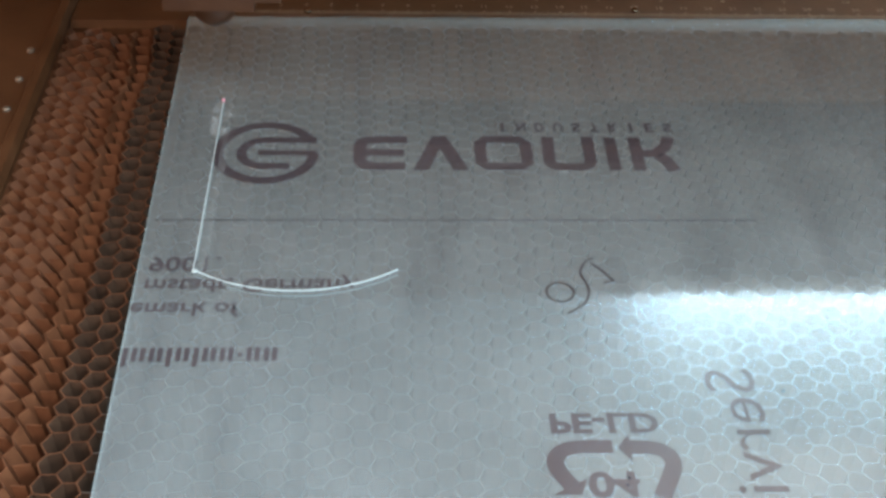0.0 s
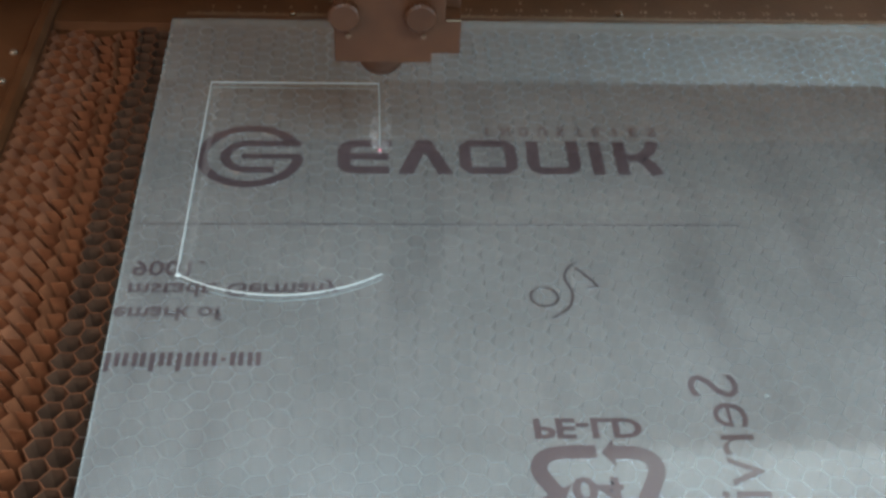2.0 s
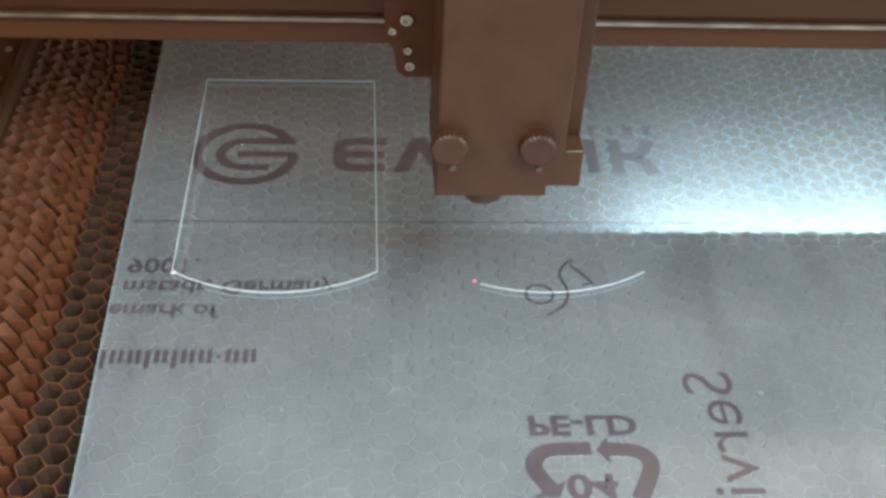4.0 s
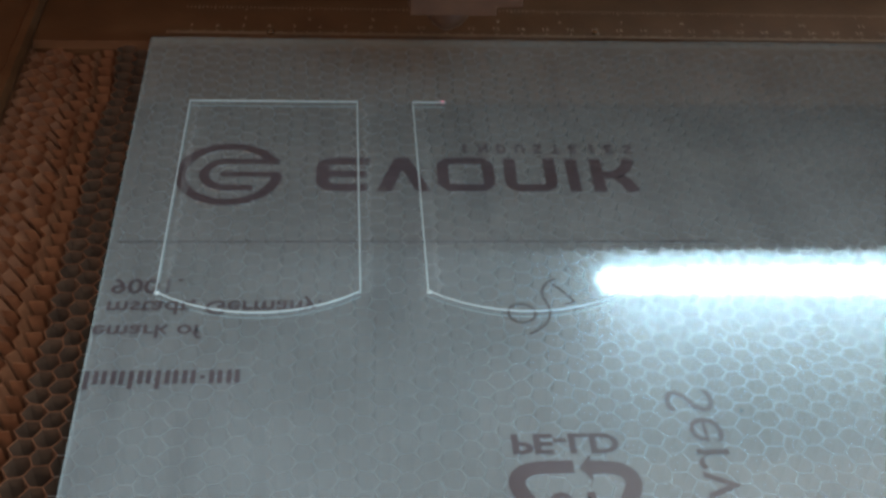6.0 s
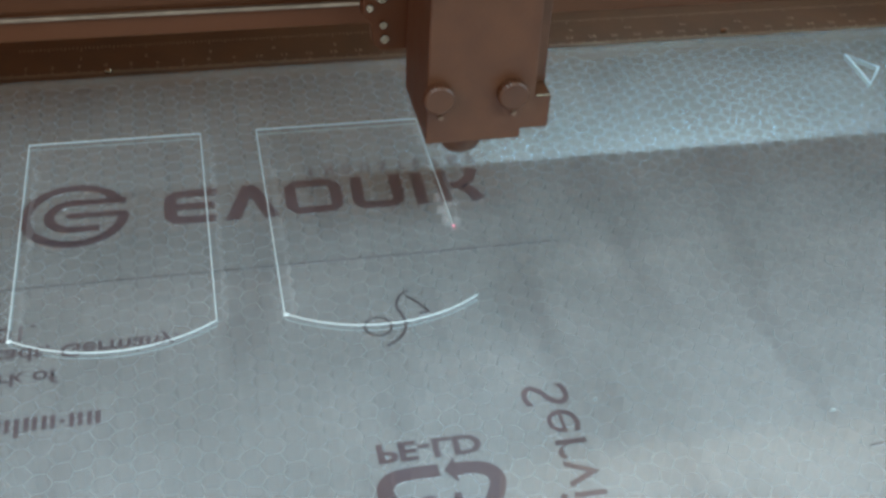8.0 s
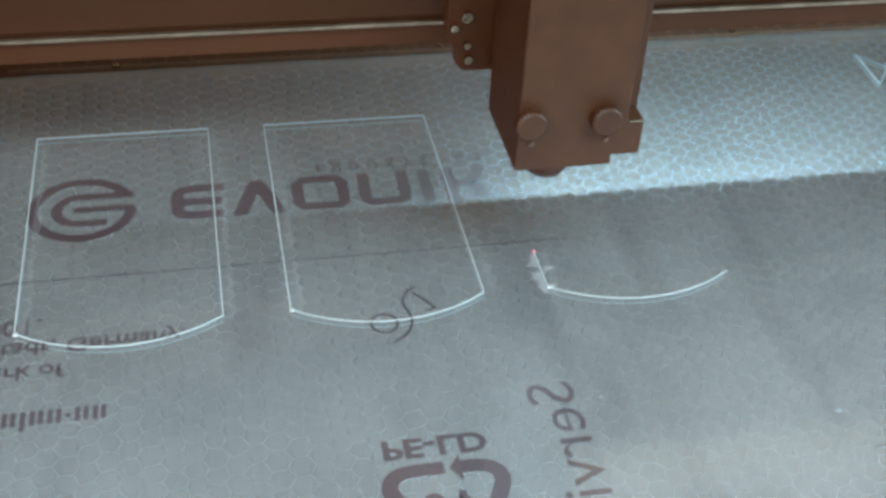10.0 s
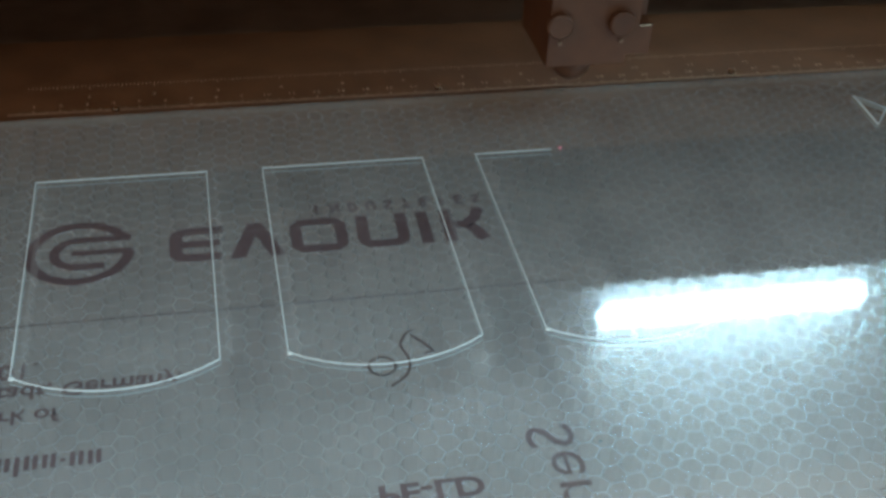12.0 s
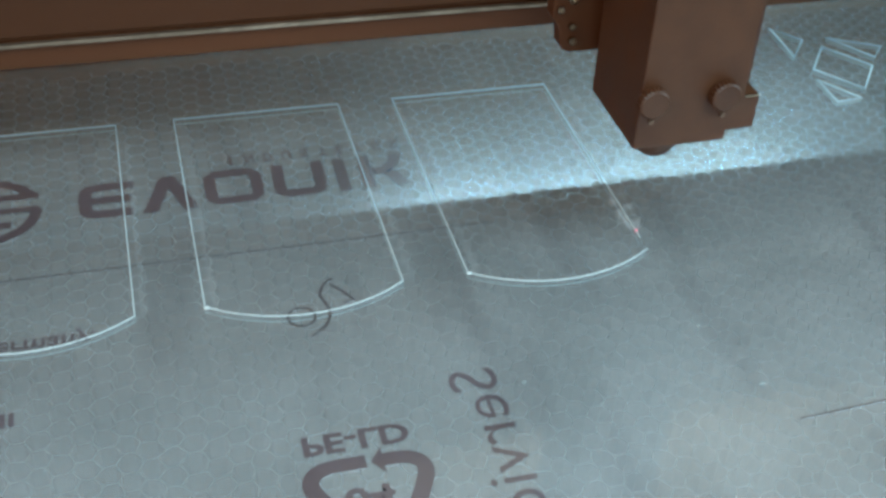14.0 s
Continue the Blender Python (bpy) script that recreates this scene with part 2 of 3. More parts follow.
# ---------------------------------------------------------------- room and machine shell
def build_room():
    # room out of view, added to close the place; west wall near for falloff
    x0, x1, y0, y1, z0, z1, w = -1.1, 2.2, -2.0, 2.2, -0.9, 1.75, 0.1
    part("floor", box(bmesh.new(), x0 - w, x1 + w, y0 - w, y1 + w, z0 - w, z0), FLOORM)
    part("wall_east", box(bmesh.new(), x1, x1 + w, y0, y1, z0, z1), WALL)
    part("wall_south", box(bmesh.new(), x0 - w, x1 + w, y0 - w, y0, z0, z1), WALL)
    part("wall_north", box(bmesh.new(), x0 - w, x1 + w, y1, y1 + w, z0, z1), WALL)
    bm = bmesh.new()
    cy0, cy1, cz0, cz1 = -1.45, -0.25, 0.45, 1.39
    box(bm, x0 - w, x0, y0, cy0, z0, z1)
    box(bm, x0 - w, x0, cy1, y1, z0, z1)
    box(bm, x0 - w, x0, cy0, cy1, z0, cz0)
    box(bm, x0 - w, x0, cy0, cy1, cz1, z1)
    part("wall_west", bm, WALL)
    win = thing("added_window", "added white framed window for the warm fill", "window", kind="structure")
    for a, b in ((cy0, cy0 + 0.05), (cy1 - 0.05, cy1)):
        part("window_frame", box(bmesh.new(), x0 - 0.08, x0 - 0.03, a, b, cz0, cz1, 0.004), WHITE_PLASTIC, win)
    p = part("pane", box(bmesh.new(), x0 - 0.056, x0 - 0.05, cy0 + 0.05, cy1 - 0.05, cz0, cz1), GLASS, win)
    p.visible_shadow = False
    # ceiling with a large roof light before the machine, added for the cool fill
    bm = bmesh.new()
    ax, bx, ay, by = 0.02, 2.06, -1.92, 0.02
    box(bm, x0 - w, ax, y0 - w, y1 + w, z1, z1 + w)
    box(bm, bx, x1 + w, y0 - w, y1 + w, z1, z1 + w)
    box(bm, ax, bx, y0 - w, ay, z1, z1 + w)
    box(bm, ax, bx, by, y1 + w, z1, z1 + w)
    part("ceiling", bm, CEIL)
    win = thing("added_roof_light", "added white framed roof light for the cool fill", "window", kind="structure")
    mid = (ax + bx) / 2
    for a, b in ((ax, ax + 0.05), (bx - 0.05, bx), (mid - 0.025, mid + 0.025)):
        part("window_frame", box(bmesh.new(), a, b, ay, by, z1 + 0.03, z1 + 0.08, 0.004), WHITE_PLASTIC, win)
    for a, b in ((ax + 0.05, mid - 0.025), (mid + 0.025, bx - 0.05)):
        p = part("pane", box(bmesh.new(), a, b, ay, by, z1 + 0.05, z1 + 0.056), GLASS, win)
        p.visible_shadow = False
    for nm in ("floor", "ceiling", "wall_north", "wall_south", "wall_west", "wall_east"):
        tagged(bpy.data.objects[nm], {"floor": "grey vinyl workshop floor", "ceiling": "white painted workshop ceiling"}.get(
            nm, "off-white plastered workshop wall"), nm.split("_")[0], kind="structure")


def build_machine():
    m = thing("laser_cutter", "brown metal laser cutter cabinet with an open work area", "laser cutter")
    part("base_cabinet", box(bmesh.new(), -0.24, 0.66, -0.34, 0.32, -0.9, -0.06, 0.01), FRAME, m)
    part("tray", box(bmesh.new(), -0.20, 0.62, -0.31, 0.29, -0.032, -0.028), TRAY, m, "sooty steel tray under the honeycomb")
    part("side_wall", box(bmesh.new(), -0.24, -0.20, -0.34, 0.32, -0.06, 0.05, 0.004), FRAME, m)
    part("side_wall", box(bmesh.new(), 0.62, 0.66, -0.34, 0.32, -0.06, 0.10, 0.004), FRAME, m)
    part("front_wall", box(bmesh.new(), -0.20, 0.62, -0.34, -0.31, -0.06, 0.03, 0.004), FRAME, m)
    part("back_wall", box(bmesh.new(), -0.20, 0.62, 0.29, 0.32, -0.06, 0.255, 0.004), INNER, m)
    # unseen hood with cheeks, added to keep the overhead fill off the back
    part("hood", box(bmesh.new(), -0.24, 0.66, -0.16, 0.32, 0.255, 0.27, 0.003), INNER, m, "added brown hood, out of view, that shades the back of the bed")
    for a, b, low in ((-0.24, -0.20, 0.05), (0.62, 0.66, 0.10)):
        part("hood_cheek", box(bmesh.new(), a, b, 0.06, 0.32, low, 0.255, 0.003), FRAME, m)
    return m


def build_bed():
    b = thing("honeycomb_bed", "bronzed honeycomb cutting bed in a brown frame", "cutting bed")
    # left rail with its raised lip, and the back rail that carries the ruler
    bm = bmesh.new()
    extrude_profile(bm, [(-0.20, -0.03), (-0.066, -0.03), (-0.066, -0.0035), (-0.0675, -0.001), (-0.0705, -0.001), (-0.072, -0.0035), (-0.20, -0.0035)],
                    "y", -0.31, 0.0895)
    part("side_rail", bm, FRAME, b)
    bm = bmesh.new()
    extrude_profile(bm, [(0.46, -0.03), (0.62, -0.03), (0.62, -0.0035), (0.472, -0.0035), (0.47, -0.001), (0.462, -0.001), (0.46, -0.0035)], "y", -0.31, 0.0895)
    part("side_rail", bm, FRAME, b)
    bm = bmesh.new()
    extrude_profile(bm, [(0.0455, -0.03), (0.12, -0.03), (0.12, -0.0035), (0.0485, -0.0035), (0.0455, -0.0055)], "x", -0.0655, 0.4595)
    part("ruler_rail", bm, FRAME, b, "brown ruler rail with engraved centimetre and inch scales")
    # honeycomb of thin foil walls, slightly pulled out of true
    a = 0.00367
    verts, faces, slots = [], [], []
    rng = random.Random(4)
    nodes = {}

    def node(x, y):
        key = (round(x / 1e-4), round(y / 1e-4))
        if key not in nodes:
            wob = noise.noise_vector(Vector((x * 38, y * 38, 0.3))) * 0.0016
            nodes[key] = (x + wob.x + rng.uniform(-1, 1) * 0.0004, y + wob.y + rng.uniform(-1, 1) * 0.0004)
        return nodes[key]
    done = set()
    h, wide = a * math.sqrt(3), 0.00012
    for i in range(int(-0.066 / (1.5 * a)), int(0.46 / (1.5 * a)) + 1):
        for j in range(int(-0.31 / h), int(0.045 / h)):
            cx, cy = 1.5 * a * i, h * (j + 0.5 * (i % 2))
            c = [(cx + a * math.cos(radians(60 * k)), cy + a * math.sin(radians(60 * k))) for k in range(6)]
            for k in range(6):
                p, q = c[k], c[(k + 1) % 6]
                key = (round((p[0] + q[0]) / 1e-4), round((p[1] + q[1]) / 1e-4))
                if key in done:
                    continue
                done.add(key)
                p, q = node(*p), node(*q)
                if min(p[0], q[0]) < -0.0655 or max(p[0], q[0]) > 0.4595 or max(p[1], q[1]) > 0.045:
                    continue
                dx, dy = q[0] - p[0], q[1] - p[1]
                l = math.hypot(dx, dy)
                nx, ny = -dy / l * wide, dx / l * wide
                n0 = len(verts)
                lift = rng.uniform(-0.0002, 0.0)
                # the free edge of the foil beside the sheet is bent over outwards
                lean = min(max((-0.030 - (p[0] + q[0]) / 2) / 0.012, 0.0), 1.0) * (0.0064 + rng.uniform(-0.0005, 0.0005))
                for z, sh in ((-0.0165, 0.0), (-0.0032 + lift - lean * 0.25, -lean)):
                    verts += [(max(x, -0.0658) if sh else x, y, z) for x, y in ((p[0] + nx + sh, p[1] + ny), (p[0] - nx + sh, p[1] - ny),
                                                                                (q[0] - nx + sh, q[1] - ny), (q[0] + nx + sh, q[1] + ny))]
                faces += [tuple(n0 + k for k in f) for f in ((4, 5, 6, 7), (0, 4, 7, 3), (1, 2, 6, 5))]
                # rims beside the sheet stay bronze, under it a lit copy; upright walls shaded
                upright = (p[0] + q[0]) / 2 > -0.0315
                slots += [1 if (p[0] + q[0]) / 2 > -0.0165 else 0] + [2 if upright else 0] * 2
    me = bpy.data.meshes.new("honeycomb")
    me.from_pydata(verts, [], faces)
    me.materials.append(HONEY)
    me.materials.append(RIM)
    me.materials.append(MATTE_SHADE)
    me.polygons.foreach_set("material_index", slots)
    ob = new("honeycomb", me)
    ob.parent = b
    tagged(ob, "bronzed foil honeycomb with open cells", kind="stuff")
    return b


# ---------------------------------------------------------------- writing
def text_mesh(name, text, x0, x1, y0, y1, z, along="x", weight=0.012):
    """Print seen from behind: x runs as read, heights are mirrored. Fits the box x0..x1, y0..y1 exactly."""
    cu = bpy.data.curves.new(name, "FONT")
    cu.body, cu.resolution_u, cu.extrude = text, 3, 0.0
    cu.offset = weight
    tmp = new(name, cu)
    dg = bpy.context.evaluated_depsgraph_get()
    me = bpy.data.meshes.new_from_object(tmp.evaluated_get(dg))
    bpy.data.objects.remove(tmp)
    co = np.array([v.co[:] for v in me.vertices])
    lo, hi = co.min(0), co.max(0)
    u = (co[:, 0] - lo[0]) / (hi[0] - lo[0])
    v = (co[:, 1] - lo[1]) / (hi[1] - lo[1])
    for k, vert in enumerate(me.vertices):
        if along == "x":
            vert.co = (x0 + (x1 - x0) * u[k], y1 - (y1 - y0) * v[k], z)
        else:
            vert.co = (x1 - (x1 - x0) * v[k], y1 - (y1 - y0) * u[k], z)
    me.materials.clear()
    me.flip_normals()
    me.name = name
    return me


def print_part(name, me, material, parent, label=""):
    me.materials.append(material)
    ob = new(name, me)
    ob.parent = parent
    if label:
        tagged(ob, label)
    return ob


def polygon(bm, pts, z):
    turn = sum(p[0] * q[1] - q[0] * p[1] for p, q in zip(pts, pts[1:] + pts[:1]))
    pts = pts if turn > 0 else pts[::-1]
    bm.faces.new([bm.verts.new((x, y, z)) for x, y in pts])
    return bm


ZP = 0.00012


def eased(line, passes=2):
    """The same line with its corners cut round, its ends kept."""
    for _ in range(passes):
        cut = [line[0]]
        for (ax, ay), (bx, by) in zip(line, line[1:]):
            cut += [(ax * 0.75 + bx * 0.25, ay * 0.75 + by * 0.25), (ax * 0.25 + bx * 0.75, ay * 0.25 + by * 0.75)]
        line = cut + [line[-1]]
    return line


def build_sheet():
    s = thing("acrylic_sheet", "clear acrylic sheet under milky printed protective film on the honeycomb bed", "acrylic sheet")
    x0, x1, y0, y1, t = -0.0165, 0.452, -0.30, 0.046, 0.003
    bm = bmesh.new()
    # slightly skew left edge: 2 mm over the depth of the sheet
    pts = [(-0.0125, y0), (x1, y0), (x1, y1 + 0.002), (-0.0190, y1 - 0.001)]
    lo = [bm.verts.new((x, y, -t)) for x, y in pts]
    hi = [bm.verts.new((x, y, 0)) for x, y in pts]
    bm.faces.new(hi).material_index = 0
    for i in range(4):
        bm.faces.new((lo[i], lo[(i + 1) % 4], hi[(i + 1) % 4], hi[i])).material_index = 1
    part("panel", bm, [FILM, EDGE, CLEAR], s)
    # frayed film rim along the back and the left edge
    rng = random.Random(8)
    bm = bmesh.new()
    n = 120
    run = [(pts[3][0] + (pts[2][0] - pts[3][0]) * k / n, pts[3][1] + (pts[2][1] - pts[3][1]) * k / n) for k in range(n + 1)]
    for p, q in zip(run, run[1:]):
        w = rng.choice((0.0003, 0.0004, 0.0006, 0.001)) * (1.5 if p[0] > 0.19 else 0.7)
        polygon(bm, [(p[0], p[1] - w), (q[0], q[1] - w * rng.uniform(0.5, 1.2)), (q[0], q[1] + 0.0002), (p[0], p[1] + 0.0002)], 0.0003 + rng.uniform(0, 0.0004))
    part("film_rim", bm, EDGE, s, "frayed white film rim")
    bm = bmesh.new()
    ribbon(bm, [(pts[0][0], pts[0][1]), (pts[3][0], pts[3][1])], 0.0003, -0.0002, 0.0002)
    part("film_rim", bm, EDGE, s)

    # emblem: an open ring with a bar that runs inwards, round a smaller bowl
    bm = bmesh.new()
    cx, cy = 0.0170, -0.0453
    ribbon(bm, arc(cx, cy, 0.0159, 0.0158, 26, 358, 56), 0.0037, 0.0, ZP)
    ribbon(bm, [(0.0336, -0.0384)] + arc(cx - 0.0005, -0.0458, 0.0076, 0.0074, 90, 270, 24) + [(0.0252, -0.0532)], 0.0034, 0.0, ZP * 1.4)
    polygon(bm, [(0.0142, -0.0470), (0.0338, -0.0470), (0.0338, -0.0442), (0.0142, -0.0442)], ZP * 1.2)
    part("emblem", bm, INK, s, "grey printed round emblem")
    # row of large plain shapes beside it
    bm = bmesh.new()
    ribbon(bm, eased([(0.0640, -0.0379), (0.0505, -0.0379), (0.0484, -0.0395), (0.0480, -0.0425), (0.0480, -0.0485), (0.0484, -0.0514), (0.0505, -0.0530), (0.0630, -0.0530)]), 0.0042, 0.0, ZP)
    polygon(bm, [(0.0500, -0.0472), (0.0627, -0.0472), (0.0629, -0.0434), (0.0500, -0.0434)], ZP)
    part("printed_shape", bm, INK, s)
    bm = bmesh.new()
    polygon(bm, [(0.0657, -0.0551), (0.0708, -0.0551), (0.0749, -0.0425), (0.0749, -0.0356), (0.0725, -0.0356)], ZP)
    polygon(bm, [(0.0749, -0.0425), (0.0791, -0.0551), (0.0842, -0.0551), (0.0772, -0.0356), (0.0749, -0.0356)], ZP)
    part("printed_shape", bm, INK, s)
    bm = bmesh.new()
    ribbon(bm, [(0.0902, -0.0375), (0.1022, -0.0375), (0.1038, -0.0395), (0.1040, -0.0455), (0.1038, -0.0510), (0.1020, -0.0530), (0.0902, -0.0530), (0.0886, -0.0510), (0.0884, -0.0455), (0.0886, -0.0395)],
           0.0040, 0.0, ZP, closed=True)
    part("printed_shape", bm, INK, s)
    bm = bmesh.new()
    ribbon(bm, [(0.1118, -0.0358), (0.1112, -0.0490), (0.1116, -0.0515), (0.1132, -0.0530), (0.1226, -0.0530), (0.1246, -0.0515), (0.1251, -0.0490), (0.1254, -0.0357)], 0.0041, 0.0, ZP)
    part("printed_shape", bm, INK, s)
    bm = bmesh.new()
    polygon(bm, [(0.1307, -0.0550), (0.1348, -0.0550), (0.1351, -0.0360), (0.1310, -0.0360)], ZP)
    part("printed_shape", bm, INK, s)
    bm = bmesh.new()
    polygon(bm, [(0.1389, -0.0550), (0.1432, -0.0550), (0.1436, -0.0360), (0.1395, -0.0360)], ZP)
    ribbon(bm, [(0.1435, -0.0456), (0.1480, -0.0450), (0.1515, -0.0415), (0.1538, -0.0359)], 0.0042, 0.0, ZP)
    ribbon(bm, [(0.1484, -0.0463), (0.1505, -0.0490), (0.1526, -0.0550)], 0.0046, 0.0, ZP)
    part("printed_shape", bm, INK, s)
    # small spaced row above
    for k, letter in enumerate("INDUSTRIES"):
        x = 0.0954 + k * 0.00638
        w = 0.0010 if letter == "I" else 0.0032
        x += 0.0010 if letter == "I" else 0.0
        print_part("printed_letter", text_mesh("printed_letter", letter, x, x + w, -0.0327, -0.0272, ZP, weight=0.03), INK, s)

    print_part("printed_line", text_mesh("printed_line", "9001.", -0.0131, 0.0075, -0.1058, -0.0990, ZP), INK, s)
    print_part("printed_line", text_mesh("printed_line", "mstadt, Germany.", -0.0131, 0.0487, -0.1150, -0.1072, ZP), INK, s)
    print_part("printed_line", text_mesh("printed_line", "emark of", -0.0158, 0.0148, -0.1250, -0.1192, ZP), INK, s)
    # bold web line in plain bars
    x, base, xh, st = -0.0150, -0.1376, 0.0052, 0.00135
    for shape in "nwwnwnwwdww":
        bm = bmesh.new()
        low, high = (base - xh - 0.0020, base) if shape == "n" else (base - xh * 0.65, base - xh * 0.4) if shape == "d" else (base - xh, base)
        for k in range(2 if shape == "w" else 1):
            polygon(bm, [(x, low), (x + st, low), (x + st, high), (x, high)], ZP)
            x += st + 0.00085
        part("printed_bar", bm, INK, s, "bold grey print in plain bars")
        x += 0.0003
    print_part("printed_line", text_mesh("printed_line", "PE-LD", 0.0988, 0.1272, -0.1697, -0.1627, ZP, weight=0.03), INK, s)
    print_part("printed_line", text_mesh("printed_line", "04", 0.1062, 0.1192, -0.1905, -0.1823, ZP, weight=0.03), INK, s)
    print_part("printed_line", text_mesh("printed_line", "Service", 0.1424, 0.1562, -0.2105, -0.1472, ZP, along="y", weight=-0.004), INK, s)

    # three bent arrows of the recycling mark
    def arrow(line, head, width=0.0044):
        bm = ribbon(bmesh.new(), eased(line), width, 0.0, ZP)
        polygon(bm, head, ZP * 0.85)
        part("recycling_arrow", bm, INK, s)
    arrow([(0.1140, -0.1742), (0.1035, -0.1742), (0.0996, -0.1762), (0.0984, -0.1800), (0.1002, -0.1838), (0.1022, -0.1870)],
          [(0.0970, -0.1895), (0.1062, -0.1845), (0.1042, -0.1895)])
    arrow([(0.1170, -0.1745), (0.1245, -0.1745), (0.1280, -0.1765), (0.1290, -0.1800), (0.1268, -0.1850), (0.1240, -0.1905)],
          [(0.1153, -0.1745), (0.1187, -0.1700), (0.1185, -0.1792)])
    arrow([(0.1225, -0.1960), (0.1190, -0.1990), (0.1110, -0.1990), (0.1065, -0.1985)],
          [(0.1040, -0.1985), (0.1075, -0.1950), (0.1075, -0.2020)])
    # pen strokes: a ruled line, a scribble and a short line near the edge
    pen = [[(-0.0150, -0.0815), (0.1735, -0.0815)], [(0.2334, -0.1845), (0.30, -0.1812)],
           arc(0.1073, -0.1152, 0.0040, 0.0041, 0, 360, 24),
           [(0.1194, -0.0996), (0.1168, -0.1010), (0.1146, -0.1045), (0.1142, -0.1075), (0.1155, -0.1110), (0.1160, -0.1150), (0.1145, -0.1195), (0.1120, -0.1220), (0.1086, -0.1243)],
           [(0.1180, -0.1020), (0.1213, -0.1062), (0.1238, -0.1103)], [(0.1240, -0.1104), (0.1206, -0.1113)]]
    for k, line in enumerate(pen):
        part("pen_line", ribbon(bmesh.new(), eased(line) if k == 3 else line, 0.0006 if k < 2 else 0.0008, 0.0, ZP * 1.2), PEN, s)
    # stuck specks of swarf
    for x, y, r in ((-0.0152, -0.0644, 0.0005), (0.1155, -0.0568, 0.0005), (0.1631, -0.1552, 0.0008), (0.2166, -0.0898, 0.0006),
                    (0.2292, -0.1700, 0.0009), (0.2217, -0.1428, 0.0006), (0.0345, -0.1600, 0.0004), (0.066, -0.158, 0.0004)):
        bm = bmesh.new()
        bmesh.ops.create_icosphere(bm, subdivisions=1, radius=r * 0.75)
        for v in bm.verts:
            v.co = Vector((v.co.x * 1.4, v.co.y, v.co.z * 0.5)) + Vector((x, y, r * 0.4))
        c = part("swarf_chip", bm, EDGE)
        tagged(c, "tiny white acrylic chip on the film", "chip", "chips on the film")
    # earlier engraved offcuts: outlined triangles and a box
    for line in ([(0.3310, 0.0268), (0.3402, 0.0150), (0.3300, 0.0025)],
                 [(0.3456, 0.0082), (0.3588, -0.0099), (0.3460, -0.0260), (0.3328, -0.0085)],
                 [(0.3517, 0.0147), (0.3710, 0.0042), (0.3634, -0.0036)],
                 [(0.3302, -0.0164), (0.3407, -0.0322), (0.3300, -0.0332)],
                 [(0.3658, -0.0165), (0.3790, -0.0240), (0.3690, -0.0390), (0.3546, -0.0305)],
                 [(0.3808, 0.0015), (0.3960, -0.0090), (0.3860, -0.0210), (0.3704, -0.0121)]):
        part("engraved_outline", ribbon(bmesh.new(), line, 0.0010, -0.002, ZP, closed=True), KERF, s, "frosted engraved outline")
    return s


# ---------------------------------------------------------------- the cut and its timing
LEFT = (0.0, 0.0803, 0.1609)
BOTTOM, SAG, WIDE = -0.105, 0.0093, 0.060
# start of arc, foot of left side, head of left side, end of the top, foot of right side
TIMES = ((-2.70, -1.50, 0.24, 1.33, 3.00), (3.20, 4.14, 5.80, 6.90, 8.57), (8.80, 9.72, 11.39, 12.48, 14.15))


def outline(k, n=10):
    """Points of one cut outline with the time at which the beam reaches each."""
    x, (ta, tb, tc, td, te) = LEFT[k], TIMES[k]
    r = ((WIDE / 2) ** 2 + SAG ** 2) / (2 * SAG)
    half = math.degrees(math.asin(WIDE / 2 / r))
    pts = []
    for u in np.linspace(0, 1, 12):
        a = radians(-90 + half * (1 - 2 * u))
        pts.append((ta + (tb - ta) * u, x + WIDE / 2 + r * math.cos(a), BOTTOM - SAG + r + r * math.sin(a)))
    for u in np.linspace(0, 1, 18)[1:]:
        pts.append((tb + (tc - tb) * u, x, BOTTOM * (1 - u)))
    for u in np.linspace(0, 1, 11)[1:]:
        pts.append((tc + (td - tc) * u, x + WIDE * u, 0.0))
    for u in np.linspace(0, 1, 18)[1:]:
        pts.append((td + (te - td) * u, x + WIDE, BOTTOM * u))
    return pts


ALL_POINTS = [p for k in range(3) for p in outline(k)]


def beam_at(t):
    ts, xs, ys = zip(*ALL_POINTS)
    return float(np.interp(t, ts, xs)), float(np.interp(t, ts, ys))


KERFS = []


